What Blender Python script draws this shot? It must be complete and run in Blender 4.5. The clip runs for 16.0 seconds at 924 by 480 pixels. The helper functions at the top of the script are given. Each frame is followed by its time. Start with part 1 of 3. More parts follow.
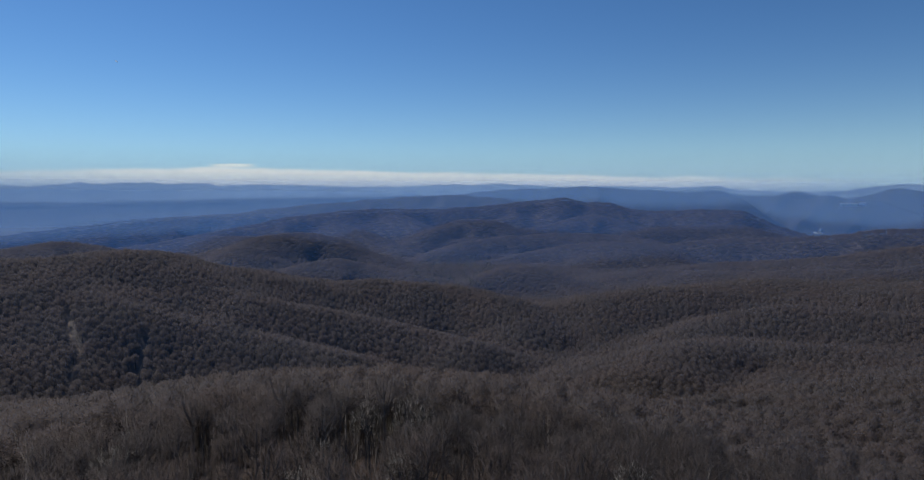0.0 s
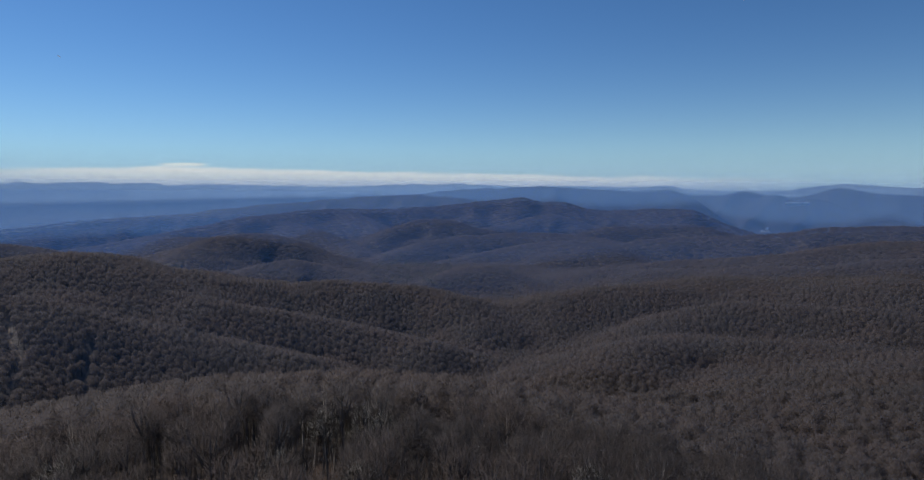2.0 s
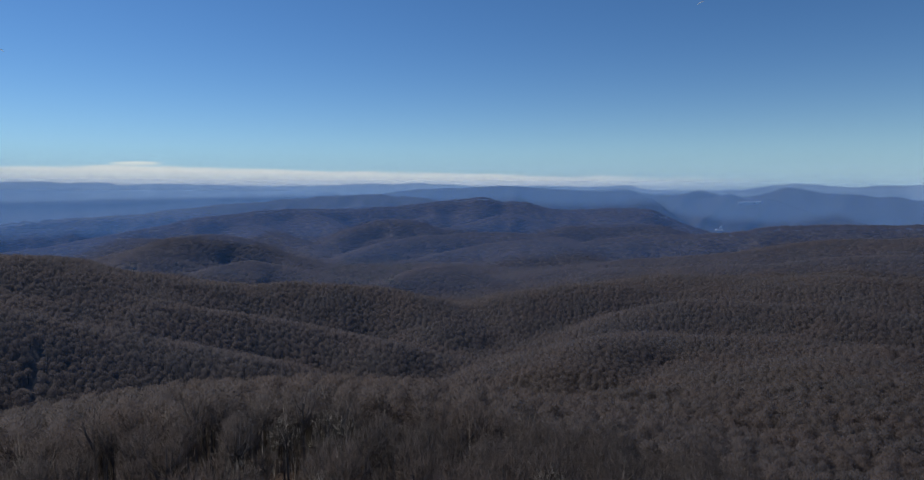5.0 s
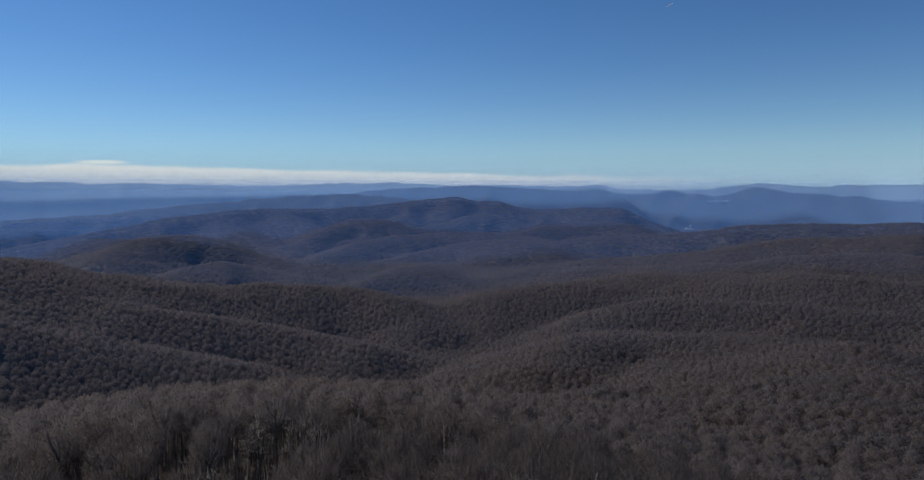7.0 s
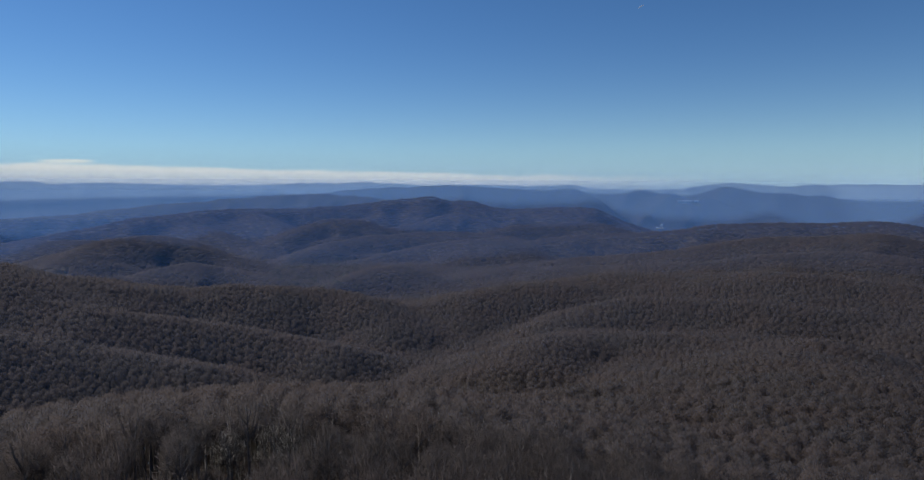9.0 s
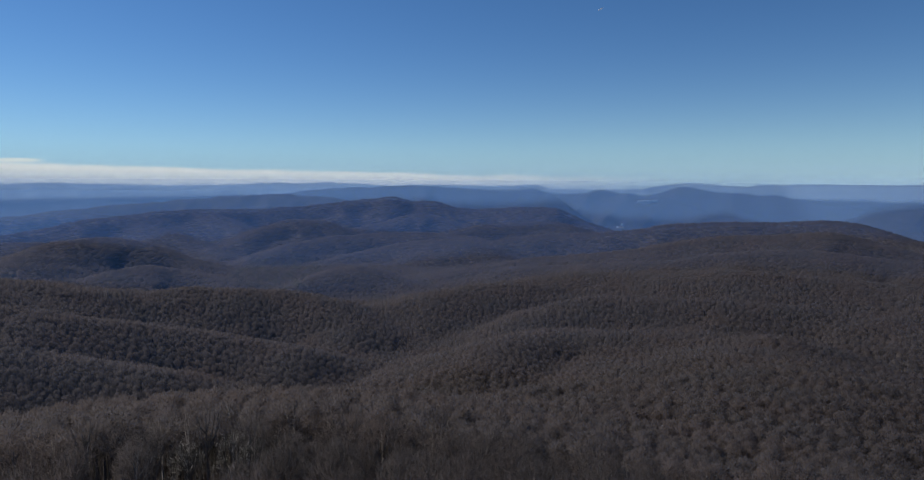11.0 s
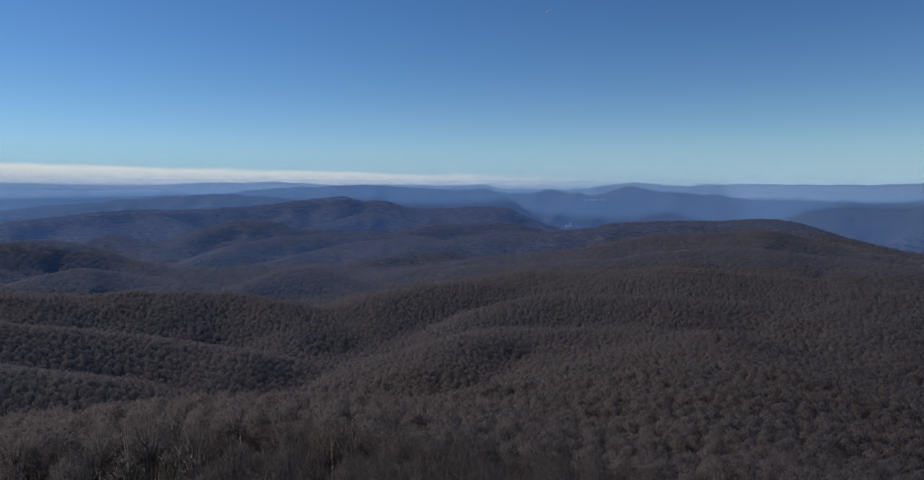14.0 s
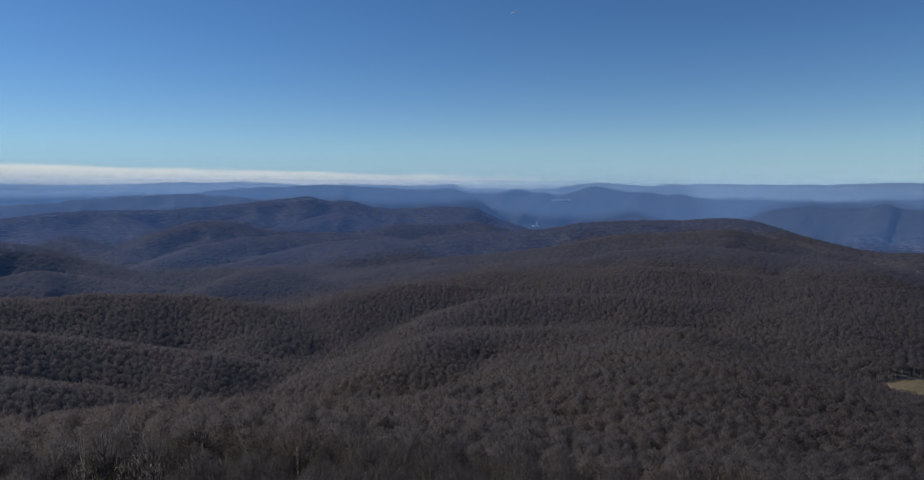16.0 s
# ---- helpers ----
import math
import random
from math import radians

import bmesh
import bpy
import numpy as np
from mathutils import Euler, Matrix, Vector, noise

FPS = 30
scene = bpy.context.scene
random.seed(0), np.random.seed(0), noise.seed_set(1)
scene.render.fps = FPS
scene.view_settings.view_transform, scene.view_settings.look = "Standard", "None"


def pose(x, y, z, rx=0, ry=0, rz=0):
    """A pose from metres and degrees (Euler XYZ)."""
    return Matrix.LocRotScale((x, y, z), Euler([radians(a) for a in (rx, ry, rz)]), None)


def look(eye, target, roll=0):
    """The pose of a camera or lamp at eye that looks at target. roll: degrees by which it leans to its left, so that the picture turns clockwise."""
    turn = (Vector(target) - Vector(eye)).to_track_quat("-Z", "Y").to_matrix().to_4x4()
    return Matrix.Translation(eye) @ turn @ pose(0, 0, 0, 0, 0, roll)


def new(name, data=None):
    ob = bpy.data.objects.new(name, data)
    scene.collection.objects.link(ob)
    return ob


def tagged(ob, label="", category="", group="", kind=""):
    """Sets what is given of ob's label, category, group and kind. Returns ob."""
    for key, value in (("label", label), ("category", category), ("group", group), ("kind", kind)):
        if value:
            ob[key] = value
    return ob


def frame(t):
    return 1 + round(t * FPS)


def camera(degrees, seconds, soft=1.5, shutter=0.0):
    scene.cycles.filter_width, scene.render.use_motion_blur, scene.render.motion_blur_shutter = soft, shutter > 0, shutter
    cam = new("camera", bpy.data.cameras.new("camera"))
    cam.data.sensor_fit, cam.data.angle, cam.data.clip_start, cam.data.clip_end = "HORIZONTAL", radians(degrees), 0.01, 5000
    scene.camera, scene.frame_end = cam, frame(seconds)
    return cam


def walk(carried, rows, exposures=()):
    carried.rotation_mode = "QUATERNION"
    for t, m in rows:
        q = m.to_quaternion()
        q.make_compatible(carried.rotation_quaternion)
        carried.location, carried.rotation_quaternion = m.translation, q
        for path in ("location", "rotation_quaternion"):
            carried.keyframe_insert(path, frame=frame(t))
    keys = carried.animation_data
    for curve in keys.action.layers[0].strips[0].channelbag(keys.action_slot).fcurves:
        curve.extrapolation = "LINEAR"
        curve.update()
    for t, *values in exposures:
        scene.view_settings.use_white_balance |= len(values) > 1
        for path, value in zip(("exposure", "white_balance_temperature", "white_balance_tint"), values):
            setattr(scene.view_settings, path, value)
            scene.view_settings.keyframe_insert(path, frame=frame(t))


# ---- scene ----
cam = camera(71.3, 16.0, soft=1.25)
EYE = 250.0
# seconds, metres right, ahead and up of the first eye, heading, tilt
ROWS = [
    (0.0, 0.00, 0.00, 0.00, 2.27, -4.62),
    (0.5, -0.01, 0.07, 0.16, 0.92, -4.63),
    (1.0, -0.02, 0.13, 0.33, -0.01, -4.63),
    (1.5, -0.04, 0.17, 0.52, -0.79, -4.64),
    (2.0, -0.05, 0.21, 0.71, -1.48, -4.65),
    (2.5, -0.07, 0.24, 0.92, -2.20, -4.66),
    (3.0, -0.09, 0.27, 1.13, -2.79, -4.66),
    (3.5, -0.10, 0.28, 1.36, -3.33, -4.67),
    (4.0, -0.12, 0.30, 1.59, -3.83, -4.69),
    (6.5, -0.19, 0.33, 2.80, -6.71, -4.73),
    (7.0, -0.20, 0.33, 3.05, -7.29, -4.76),
    (7.5, -0.20, 0.34, 3.29, -7.85, -4.77),
    (8.0, -0.20, 0.35, 3.53, -8.38, -4.78),
    (8.5, -0.20, 0.36, 3.77, -8.94, -4.79),
    (9.0, -0.20, 0.37, 4.01, -9.61, -4.80),
    (11.5, -0.08, 0.54, 5.07, -13.69, -4.82),
    (12.0, -0.04, 0.60, 5.26, -14.45, -4.84),
    (12.5, 0.00, 0.67, 5.43, -15.32, -4.85),
    (13.0, 0.06, 0.75, 5.58, -16.07, -4.86),
    (13.5, 0.12, 0.83, 5.72, -16.75, -4.86),
    (14.0, 0.19, 0.93, 5.85, -17.30, -4.86),
    (14.5, 0.27, 1.04, 5.96, -17.81, -4.86),
    (15.0, 0.36, 1.17, 6.04, -18.51, -4.86),
    (15.5, 0.46, 1.30, 6.11, -19.39, -4.87),
    (16.0, 0.57, 1.45, 6.16, -20.21, -4.87),
]
walk(cam, [(t, pose(x, y, EYE + z, 90 + tilt, 0, heading)) for t, x, y, z, heading, tilt in ROWS])

# ---- light ----
SUN_AZ, SUN_EL = -51.0, 41.0
scene.view_settings.exposure = 0.35


def sky_world():
    w = bpy.data.worlds.new("sky")
    scene.world = w
    w.use_nodes = True
    nt = w.node_tree
    nt.nodes.clear()
    N, L = nt.nodes.new, nt.links.new

    def mth(op, a, b=None, c=None):
        n = N("ShaderNodeMath")
        n.operation = op
        for k, v in enumerate((a, b, c)):
            if v is None:
                continue
            if isinstance(v, (int, float)):
                n.inputs[k].default_value = v
            else:
                L(v, n.inputs[k])
        return n.outputs[0]

    def rise(v, lo, hi):
        n = N("ShaderNodeMapRange")
        n.interpolation_type = "SMOOTHSTEP"
        L(v, n.inputs[0])
        for k, q in ((1, lo), (2, hi)):
            if isinstance(q, (int, float)):
                n.inputs[k].default_value = q
            else:
                L(q, n.inputs[k])
        return n.outputs[0]

    sky = N("ShaderNodeTexSky")
    sky.sky_type = "NISHITA"
    sky.sun_disc = False
    sky.sun_elevation, sky.sun_rotation = radians(SUN_EL), radians(SUN_AZ)
    sky.altitude, sky.air_density, sky.dust_density, sky.ozone_density = 900, 0.85, 0.1, 4.0
    tc = N("ShaderNodeTexCoord")
    sep = N("ShaderNodeSeparateXYZ")
    L(tc.outputs["Generated"], sep.inputs[0])
    x, y, z = sep.outputs
    az = mth("MULTIPLY", mth("ARCTAN2", x, y), 57.2958)
    el = mth("MULTIPLY", mth("ARCSINE", z), 57.2958)
    # low bank of stratus along the horizon, thick on one side and thinning out
    flat = N("ShaderNodeCombineXYZ")
    L(mth("MULTIPLY", az, 0.16), flat.inputs[0])
    L(mth("MULTIPLY", el, 1.6), flat.inputs[1])
    nz = N("ShaderNodeTexNoise")
    nz.inputs["Scale"].default_value, nz.inputs["Detail"].default_value = 1.0, 6
    nz.inputs["Roughness"].default_value = 0.62
    L(flat.outputs[0], nz.inputs["Vector"])
    wob = mth("MULTIPLY", mth("SUBTRACT", nz.outputs[0], 0.5), 0.7)
    top = mth("ADD", mth("MULTIPLY", az, -0.020), 1.30)
    top = mth("ADD", top, mth("MULTIPLY", mth("MINIMUM", mth("ADD", az, 23.0), 0.0), 0.055))
    e2 = mth("ADD", el, wob)
    body = mth("SUBTRACT", 1.0, rise(e2, mth("SUBTRACT", top, 0.22), mth("ADD", top, 0.08)))
    side = mth("SUBTRACT", 1.0, rise(az, 10.0, 34.0))
    behind = mth("ADD", mth("MULTIPLY", rise(az, -44.0, -24.0), 0.55), mth("MULTIPLY", rise(az, -90.0, -50.0), 0.45))
    # one lens of cloud above the bank
    lens = mth("ADD", mth("POWER", mth("MULTIPLY", mth("ADD", az, 21.8), 0.45), 2.0),
               mth("POWER", mth("MULTIPLY", mth("SUBTRACT", e2, 1.86), 4.6), 2.0))
    lens = mth("MULTIPLY", mth("SUBTRACT", 1.0, rise(lens, 0.15, 1.0)), 0.8)
    cover = mth("MULTIPLY", mth("MAXIMUM", mth("MULTIPLY", mth("MULTIPLY", body, side), 0.85), lens), behind)
    b1, b2 = N("ShaderNodeBackground"), N("ShaderNodeBackground")
    # the thick air low over the horizon
    deep, low_air = N("ShaderNodeMix"), N("ShaderNodeMix")
    deep.data_type = low_air.data_type = "RGBA"
    deep.blend_type = "MULTIPLY"
    deep.inputs[0].default_value = 1.0
    L(sky.outputs[0], deep.inputs[6])
    deep.inputs[7].default_value = (0.61, 0.955, 1.235, 1)
    L(mth("MULTIPLY", mth("POWER", 2.718, mth("MULTIPLY", mth("ABSOLUTE", el), -0.28)), 0.84), low_air.inputs[0])
    L(deep.outputs[2], low_air.inputs[6])
    low_air.inputs[7].default_value = (7.3, 9.9, 9.5, 1)
    L(low_air.outputs[2], b1.inputs[0])
    b1.inputs[1].default_value = 0.053
    b2.inputs[0].default_value = (1.0, 0.975, 0.80, 1)
    b2.inputs[1].default_value = 0.72
    mix, out = N("ShaderNodeMixShader"), N("ShaderNodeOutputWorld")
    L(cover, mix.inputs[0])
    L(b1.outputs[0], mix.inputs[1])
    L(b2.outputs[0], mix.inputs[2])
    L(mix.outputs[0], out.inputs[0])


sky_world()
sun = new("sun", bpy.data.lights.new("sun", "SUN"))
sun.data.energy, sun.data.angle, sun.data.color = 2.55, radians(0.5), (1.0, 0.96, 0.91)
_a, _e = radians(SUN_AZ), radians(SUN_EL)
SUNWARD = Vector((math.sin(_a) * math.cos(_e), math.cos(_a) * math.cos(_e), math.sin(_e)))
sun.matrix_world = look(SUNWARD * 1000, (0, 0, 0))


# ---- materials ----
def material(name, dark, light, scale=0.12, rough=0.9, patch=0.01, third=None, bump=0.0, through_light=0.0, grain=0.0, open_work=0.0):
    """A rough surface of two colours mixed at two scales, with an optional third in large patches."""
    m = bpy.data.materials.new(name)
    m.use_nodes = True
    nt = m.node_tree
    nt.nodes.clear()
    N, L = nt.nodes.new, nt.links.new
    geo = N("ShaderNodeNewGeometry")

    def nz(sc, detail):
        n = N("ShaderNodeTexNoise")
        n.inputs["Scale"].default_value, n.inputs["Detail"].default_value = sc, detail
        L(geo.outputs["Position"], n.inputs["Vector"])
        r = N("ShaderNodeMapRange")
        L(n.outputs[0], r.inputs[0])
        r.inputs[1].default_value, r.inputs[2].default_value = 0.33, 0.67
        return r.outputs[0]

    def mixc(fac, a, b):
        n = N("ShaderNodeMix")
        n.data_type = "RGBA"
        L(fac, n.inputs[0])
        for k, v in ((6, a), (7, b)):
            if isinstance(v, tuple):
                n.inputs[k].default_value = (*v, 1)
            else:
                L(v, n.inputs[k])
        return n.outputs[2]

    fine, wide = nz(scale, 3), nz(patch, 3)
    col = mixc(fine, dark, light)
    if grain:
        small = nz(grain, 2)
        fine = small
        col = mixc(small, mixc(wide, dark, col), col)
    if third:
        col = mixc(wide, col, third)
    b = N("ShaderNodeBsdfPrincipled")
    L(col, b.inputs["Base Color"])
    b.inputs["Roughness"].default_value = rough
    b.inputs["Specular IOR Level"].default_value = 0.25
    out = N("ShaderNodeOutputMaterial")
    surf = b.outputs[0]
    if through_light:
        t = N("ShaderNodeBsdfTranslucent")
        L(col, t.inputs[0])
        mx = N("ShaderNodeMixShader")
        mx.inputs[0].default_value = through_light
        L(surf, mx.inputs[1])
        L(t.outputs[0], mx.inputs[2])
        surf = mx.outputs[0]
    if bump:
        bp = N("ShaderNodeBump")
        bp.inputs["Strength"].default_value, bp.inputs["Distance"].default_value = 1.0, bump
        L(fine, bp.inputs["Height"])
        L(bp.outputs[0], b.inputs["Normal"])
    if open_work:
        # gaps between twigs too fine to build
        clear, gaps = N("ShaderNodeBsdfTransparent"), N("ShaderNodeMixShader")
        gaps.inputs[0].default_value = open_work
        L(surf, gaps.inputs[1])
        L(clear.outputs[0], gaps.inputs[2])
        surf = gaps.outputs[0]
    L(surf, out.inputs[0])
    return m


LITTER = material("leaf_litter", (0.03, 0.017, 0.010), (0.072, 0.040, 0.022), 0.35, patch=0.02, third=(0.045, 0.029, 0.019), bump=0.3)
BARK = material("grey_bark", (0.08, 0.070, 0.064), (0.185, 0.168, 0.157), 0.8, patch=0.03, third=(0.12, 0.105, 0.096))
TWIG = material("bare_twigs", (0.125, 0.110, 0.107), (0.195, 0.174, 0.169), 0.16, patch=0.02, third=(0.165, 0.133, 0.122), bump=0.4, through_light=0.6, grain=0.9)
TWIG_MASS = material("fine_bare_twigs", (0.134, 0.118, 0.115), (0.202, 0.181, 0.176), 0.16, patch=0.02, third=(0.172, 0.139, 0.128), bump=0.4, through_light=0.6, grain=0.9, open_work=0.6)
STONE = material("pale_stone", (0.30, 0.28, 0.25), (0.48, 0.45, 0.41), 0.5, patch=0.1, bump=0.2)
PALE = material("pale_lichen_twigs", (0.13, 0.123, 0.118), (0.215, 0.205, 0.195), 0.3, patch=0.05)
LEAF = material("valley_foliage", (0.105, 0.115, 0.085), (0.19, 0.195, 0.15), 0.1, patch=0.01)
UNDERWOOD = material("brush", (0.078, 0.068, 0.063), (0.125, 0.110, 0.101), 0.3, patch=0.012, third=(0.098, 0.083, 0.075), bump=0.6)
FAR_WOOD = material("far_woodland", (0.022, 0.021, 0.02), (0.06, 0.052, 0.046), 0.06, patch=0.006, third=(0.04, 0.038, 0.03), bump=1.5)
DIRT = material("bare_dirt", (0.18, 0.13, 0.095), (0.30, 0.23, 0.17), 0.4, patch=0.05)
GRASS = material("dry_grass", (0.085, 0.075, 0.04), (0.165, 0.14, 0.075), 0.25, patch=0.03, third=(0.17, 0.115, 0.08))
FIELD = material("winter_field", (0.17, 0.155, 0.12), (0.27, 0.25, 0.20), 0.02, patch=0.004)
WALLWHITE = material("white_cladding", (0.62, 0.62, 0.60), (0.78, 0.78, 0.76), 0.3)
ROOF = material("grey_roofing", (0.28, 0.28, 0.29), (0.40, 0.40, 0.41), 0.3)


# ---- helpers for geometry ----
def triangles(name, verts, mat, faces=None):
    """A mesh from arrays of corners; without faces each three corners are one triangle."""
    me = bpy.data.meshes.new(name)
    verts = np.asarray(verts, dtype=np.float32).reshape(-1, 3)
    if faces is None:
        faces = np.arange(len(verts)).reshape(-1, 3)
    faces = np.asarray(faces, dtype=np.int32)
    n, k = faces.shape
    me.vertices.add(len(verts))
    me.vertices.foreach_set("co", verts.ravel())
    me.loops.add(n * k)
    me.loops.foreach_set("vertex_index", faces.ravel())
    me.polygons.add(n)
    me.polygons.foreach_set("loop_start", np.arange(0, n * k, k, dtype=np.int32))
    me.update(calc_edges=True)
    me.materials.append(mat)
    return me


def rounded(me, normals):
    """Gives the corners of a crown the normals of its round outside, by which fine twigs catch the light as a whole."""
    normals = np.asarray(normals, dtype=np.float32).reshape(-1, 3)
    me.attributes.new("custom_normal", "FLOAT_VECTOR", "POINT").data.foreach_set("vector", normals.ravel())
    me.polygons.foreach_set("use_smooth", np.ones(len(me.polygons), dtype=bool))
    return me


def hash2(i, j, s):
    h = (i * 374761393 + j * 668265263 + s * 974634777) & 0xFFFFFFFF
    h = ((h ^ (h >> 13)) * 1274126177) & 0xFFFFFFFF
    return ((h ^ (h >> 16)) & 0xFFFF) / 65535.0


def value_noise(x, y, s=0):
    i, j = np.floor(x).astype(np.int64), np.floor(y).astype(np.int64)
    u, v = x - i, y - j
    u, v = u * u * u * (u * (u * 6 - 15) + 10), v * v * v * (v * (v * 6 - 15) + 10)
    a, b = hash2(i, j, s), hash2(i + 1, j, s)
    c, d = hash2(i, j + 1, s), hash2(i + 1, j + 1, s)
    return (a * (1 - u) + b * u) * (1 - v) + (c * (1 - u) + d * u) * v


def fbm(x, y, s=0, octaves=4):
    out, amp, tot = 0.0, 1.0, 0.0
    for k in range(octaves):
        out = out + amp * value_noise(x * 2 ** k + 17.3 * k, y * 2 ** k - 9.1 * k, s + k)
        tot += amp
        amp *= 0.5
    return out / tot


# ---- the lie of the land ----
RIDGES = []


def ridge(crest, slope, soft, gully=0.0, wave=260.0, knob=0.0):
    """A ridge of the treetops: crest as bearing in degrees, distance and height over the first eye; slope and roundness of its flanks, depth and
    spacing of the gullies in them, and the unevenness of the crest."""
    p = np.array([(d * math.sin(radians(a)), d * math.cos(radians(a)), EYE + h) for a, d, h in crest])
    q = []
    for k in range(len(p) - 1):
        a, b, c, e = p[max(k - 1, 0)], p[k], p[k + 1], p[min(k + 2, len(p) - 1)]
        for t in (0, 0.25, 0.5, 0.75):
            q.append(b + 0.5 * t * (c - a + t * (2 * a - 5 * b + 4 * c - e + t * (3 * (b - c) + e - a))))
    RIDGES.append((np.array(q + [p[-1]]), slope, soft, gully, wave, knob))


# the hill under the camera
ridge([(-110, 700, -38), (-100, 250, -32), (0, 0, -35), (-16, 60, -36), (-20, 115, -45)], 0.36, 85, 3, 170)
# its shoulder
ridge([(36, 110, -60), (40, 300, -105), (42, 450, -124), (37, 680, -156), (34, 800, -166)], 0.20, 60, 4, 150, 2)
# knoll on the far side of the draw
ridge([(-62, 950, -60), (-46, 980, -80), (-37.4, 1000, -91), (-34.4, 1010, -93), (-32.1, 1020, -89), (-29.9, 1030, -89), (-27.6, 1050, -95), (-24.9, 1080, -107), (-21.9, 1100, -126)], 0.30, 50, 8, 190, 3)
# the spur that runs from it
ridge([(-21.9, 1100, -126), (-17.9, 1110, -151), (-14.4, 1100, -157), (-10.2, 1090, -153), (-6.3, 1070, -156), (-2.3, 1050, -162), (0.8, 1010, -168), (2.6, 960, -175), (3.4, 920, -183)], 0.42, 22, 10, 110, 3)
# lesser spurs of the knoll
ridge([(-23.7, 900, -138), (-19.9, 880, -144), (-15, 860, -156), (-9.9, 840, -170), (-4.6, 800, -180), (-1.4, 760, -183)], 0.40, 14, 6, 90, 2)
ridge([(-32.6, 860, -124), (-29.8, 820, -132), (-25.1, 780, -150), (-19.5, 740, -164), (-14, 690, -173)], 0.40, 14, 6, 90, 2)
# plateau spurs, near to far
ridge([(14, 640, -168), (17.1, 720, -172), (19.7, 770, -172), (22.7, 800, -172), (26.2, 800, -169), (29.5, 790, -167), (32.2, 760, -166), (38.7, 761, -153)], 0.34, 30, 6, 130, 2)
ridge([(18.7, 890, -182), (21.7, 940, -168), (24.2, 960, -161), (27.1, 970, -158), (29.9, 970, -157), (32.6, 960, -155), (35.6, 960, -151), (43.5, 961, -155), (49.9, 881, -157), (56, 800, -170)], 0.34, 30, 6, 130, 2)
ridge([(10.8, 1080, -177), (14.5, 1130, -169), (18.1, 1180, -165), (22.1, 1220, -157), (26.1, 1230, -152), (31.6, 1200, -145), (38, 1150, -134), (45.6, 1121, -137), (51.8, 1051, -131)], 0.25, 40, 6, 150, 2)
ridge([(12.4, 1500, -188), (17.1, 1440, -173), (22.1, 1380, -159), (27, 1340, -145), (31.6, 1310, -132), (35, 1330, -121), (38.7, 1360, -116), (42.5, 1360, -113), (47.7, 1361, -124), (52.8, 1301, -126), (57, 1250, -160)], 0.22, 40, 8, 180, 2)
ridge([(17.6, 1700, -188), (22.1, 1650, -172), (26, 1620, -154), (29.7, 1600, -135), (33.3, 1640, -117), (35.8, 1660, -110), (39.8, 1660, -103), (43.1, 1660, -99), (45.5, 1641, -117), (48.9, 1601, -135)], 0.22, 40, 8, 180, 2)
# long plateau edge
ridge([(13.4, 1950, -168), (17, 1960, -151), (19.6, 1960, -140), (22.6, 1960, -136), (26.2, 1950, -126), (28.3, 1950, -118), (30.6, 1950, -104), (33.7, 1960, -96), (37, 1960, -93), (39.4, 1960, -91), (41.6, 1950, -85), (43.3, 1931, -85), (44.6, 1901, -89), (45.5, 1881, -96), (46.8, 1831, -109), (48.5, 1781, -120), (50.5, 1701, -128), (52.8, 1651, -135), (55.7, 1601, -131), (62, 1550, -155)], 0.52, 26, 10, 200, 3)
# hills in the valley
ridge([(-2, 1330, -199), (-0.2, 1380, -185), (1.9, 1420, -174), (4, 1430, -171), (5.8, 1400, -179), (7.6, 1350, -193), (9.2, 1290, -204)], 0.36, 24, 10, 140, 3)
ridge([(0.8, 1900, -211), (4, 1980, -193), (7.1, 2000, -171), (9.7, 1980, -157), (11.8, 1950, -156), (13.9, 1900, -160), (15.5, 1830, -177), (16.5, 1750, -194)], 0.34, 30, 14, 160, 3)
ridge([(-4.8, 1950, -196), (-2.7, 2050, -180), (-0.2, 2150, -168), (2.9, 2250, -161), (6.1, 2300, -159), (9.2, 2300, -157), (12.4, 2250, -162), (14.5, 2150, -169)], 0.34, 30, 14, 160, 3)
ridge([(-23.1, 1500, -157), (-21, 1700, -135), (-19.2, 1800, -124), (-16.9, 1850, -121), (-14.2, 1850, -130), (-12.4, 1800, -150), (-10.6, 1750, -173), (-9.2, 1650, -193)], 0.34, 24, 16, 160, 4)
ridge([(-15.7, 1500, -168), (-13.4, 1520, -163), (-11.1, 1520, -173), (-8.7, 1480, -187), (-6.8, 1400, -196)], 0.30, 24, 10, 150, 3)
ridge([(-6.2, 2400, -184), (-4.5, 2500, -153), (-3, 2560, -130), (-1.2, 2580, -120), (0.9, 2540, -131), (2.4, 2460, -158)], 0.38, 25, 18, 160, 5)
ridge([(-1.7, 2400, -183), (1.9, 2520, -164), (5, 2620, -150), (7.6, 2700, -121), (9.2, 2720, -109), (10.8, 2700, -121), (12.4, 2620, -145), (14.4, 2560, -156)], 0.36, 25, 18, 170, 5)
ridge([(12.4, 2450, -163), (15.5, 2560, -146), (18.6, 2600, -138), (21.1, 2580, -135), (23.1, 2480, -151)], 0.36, 25, 16, 170, 4)
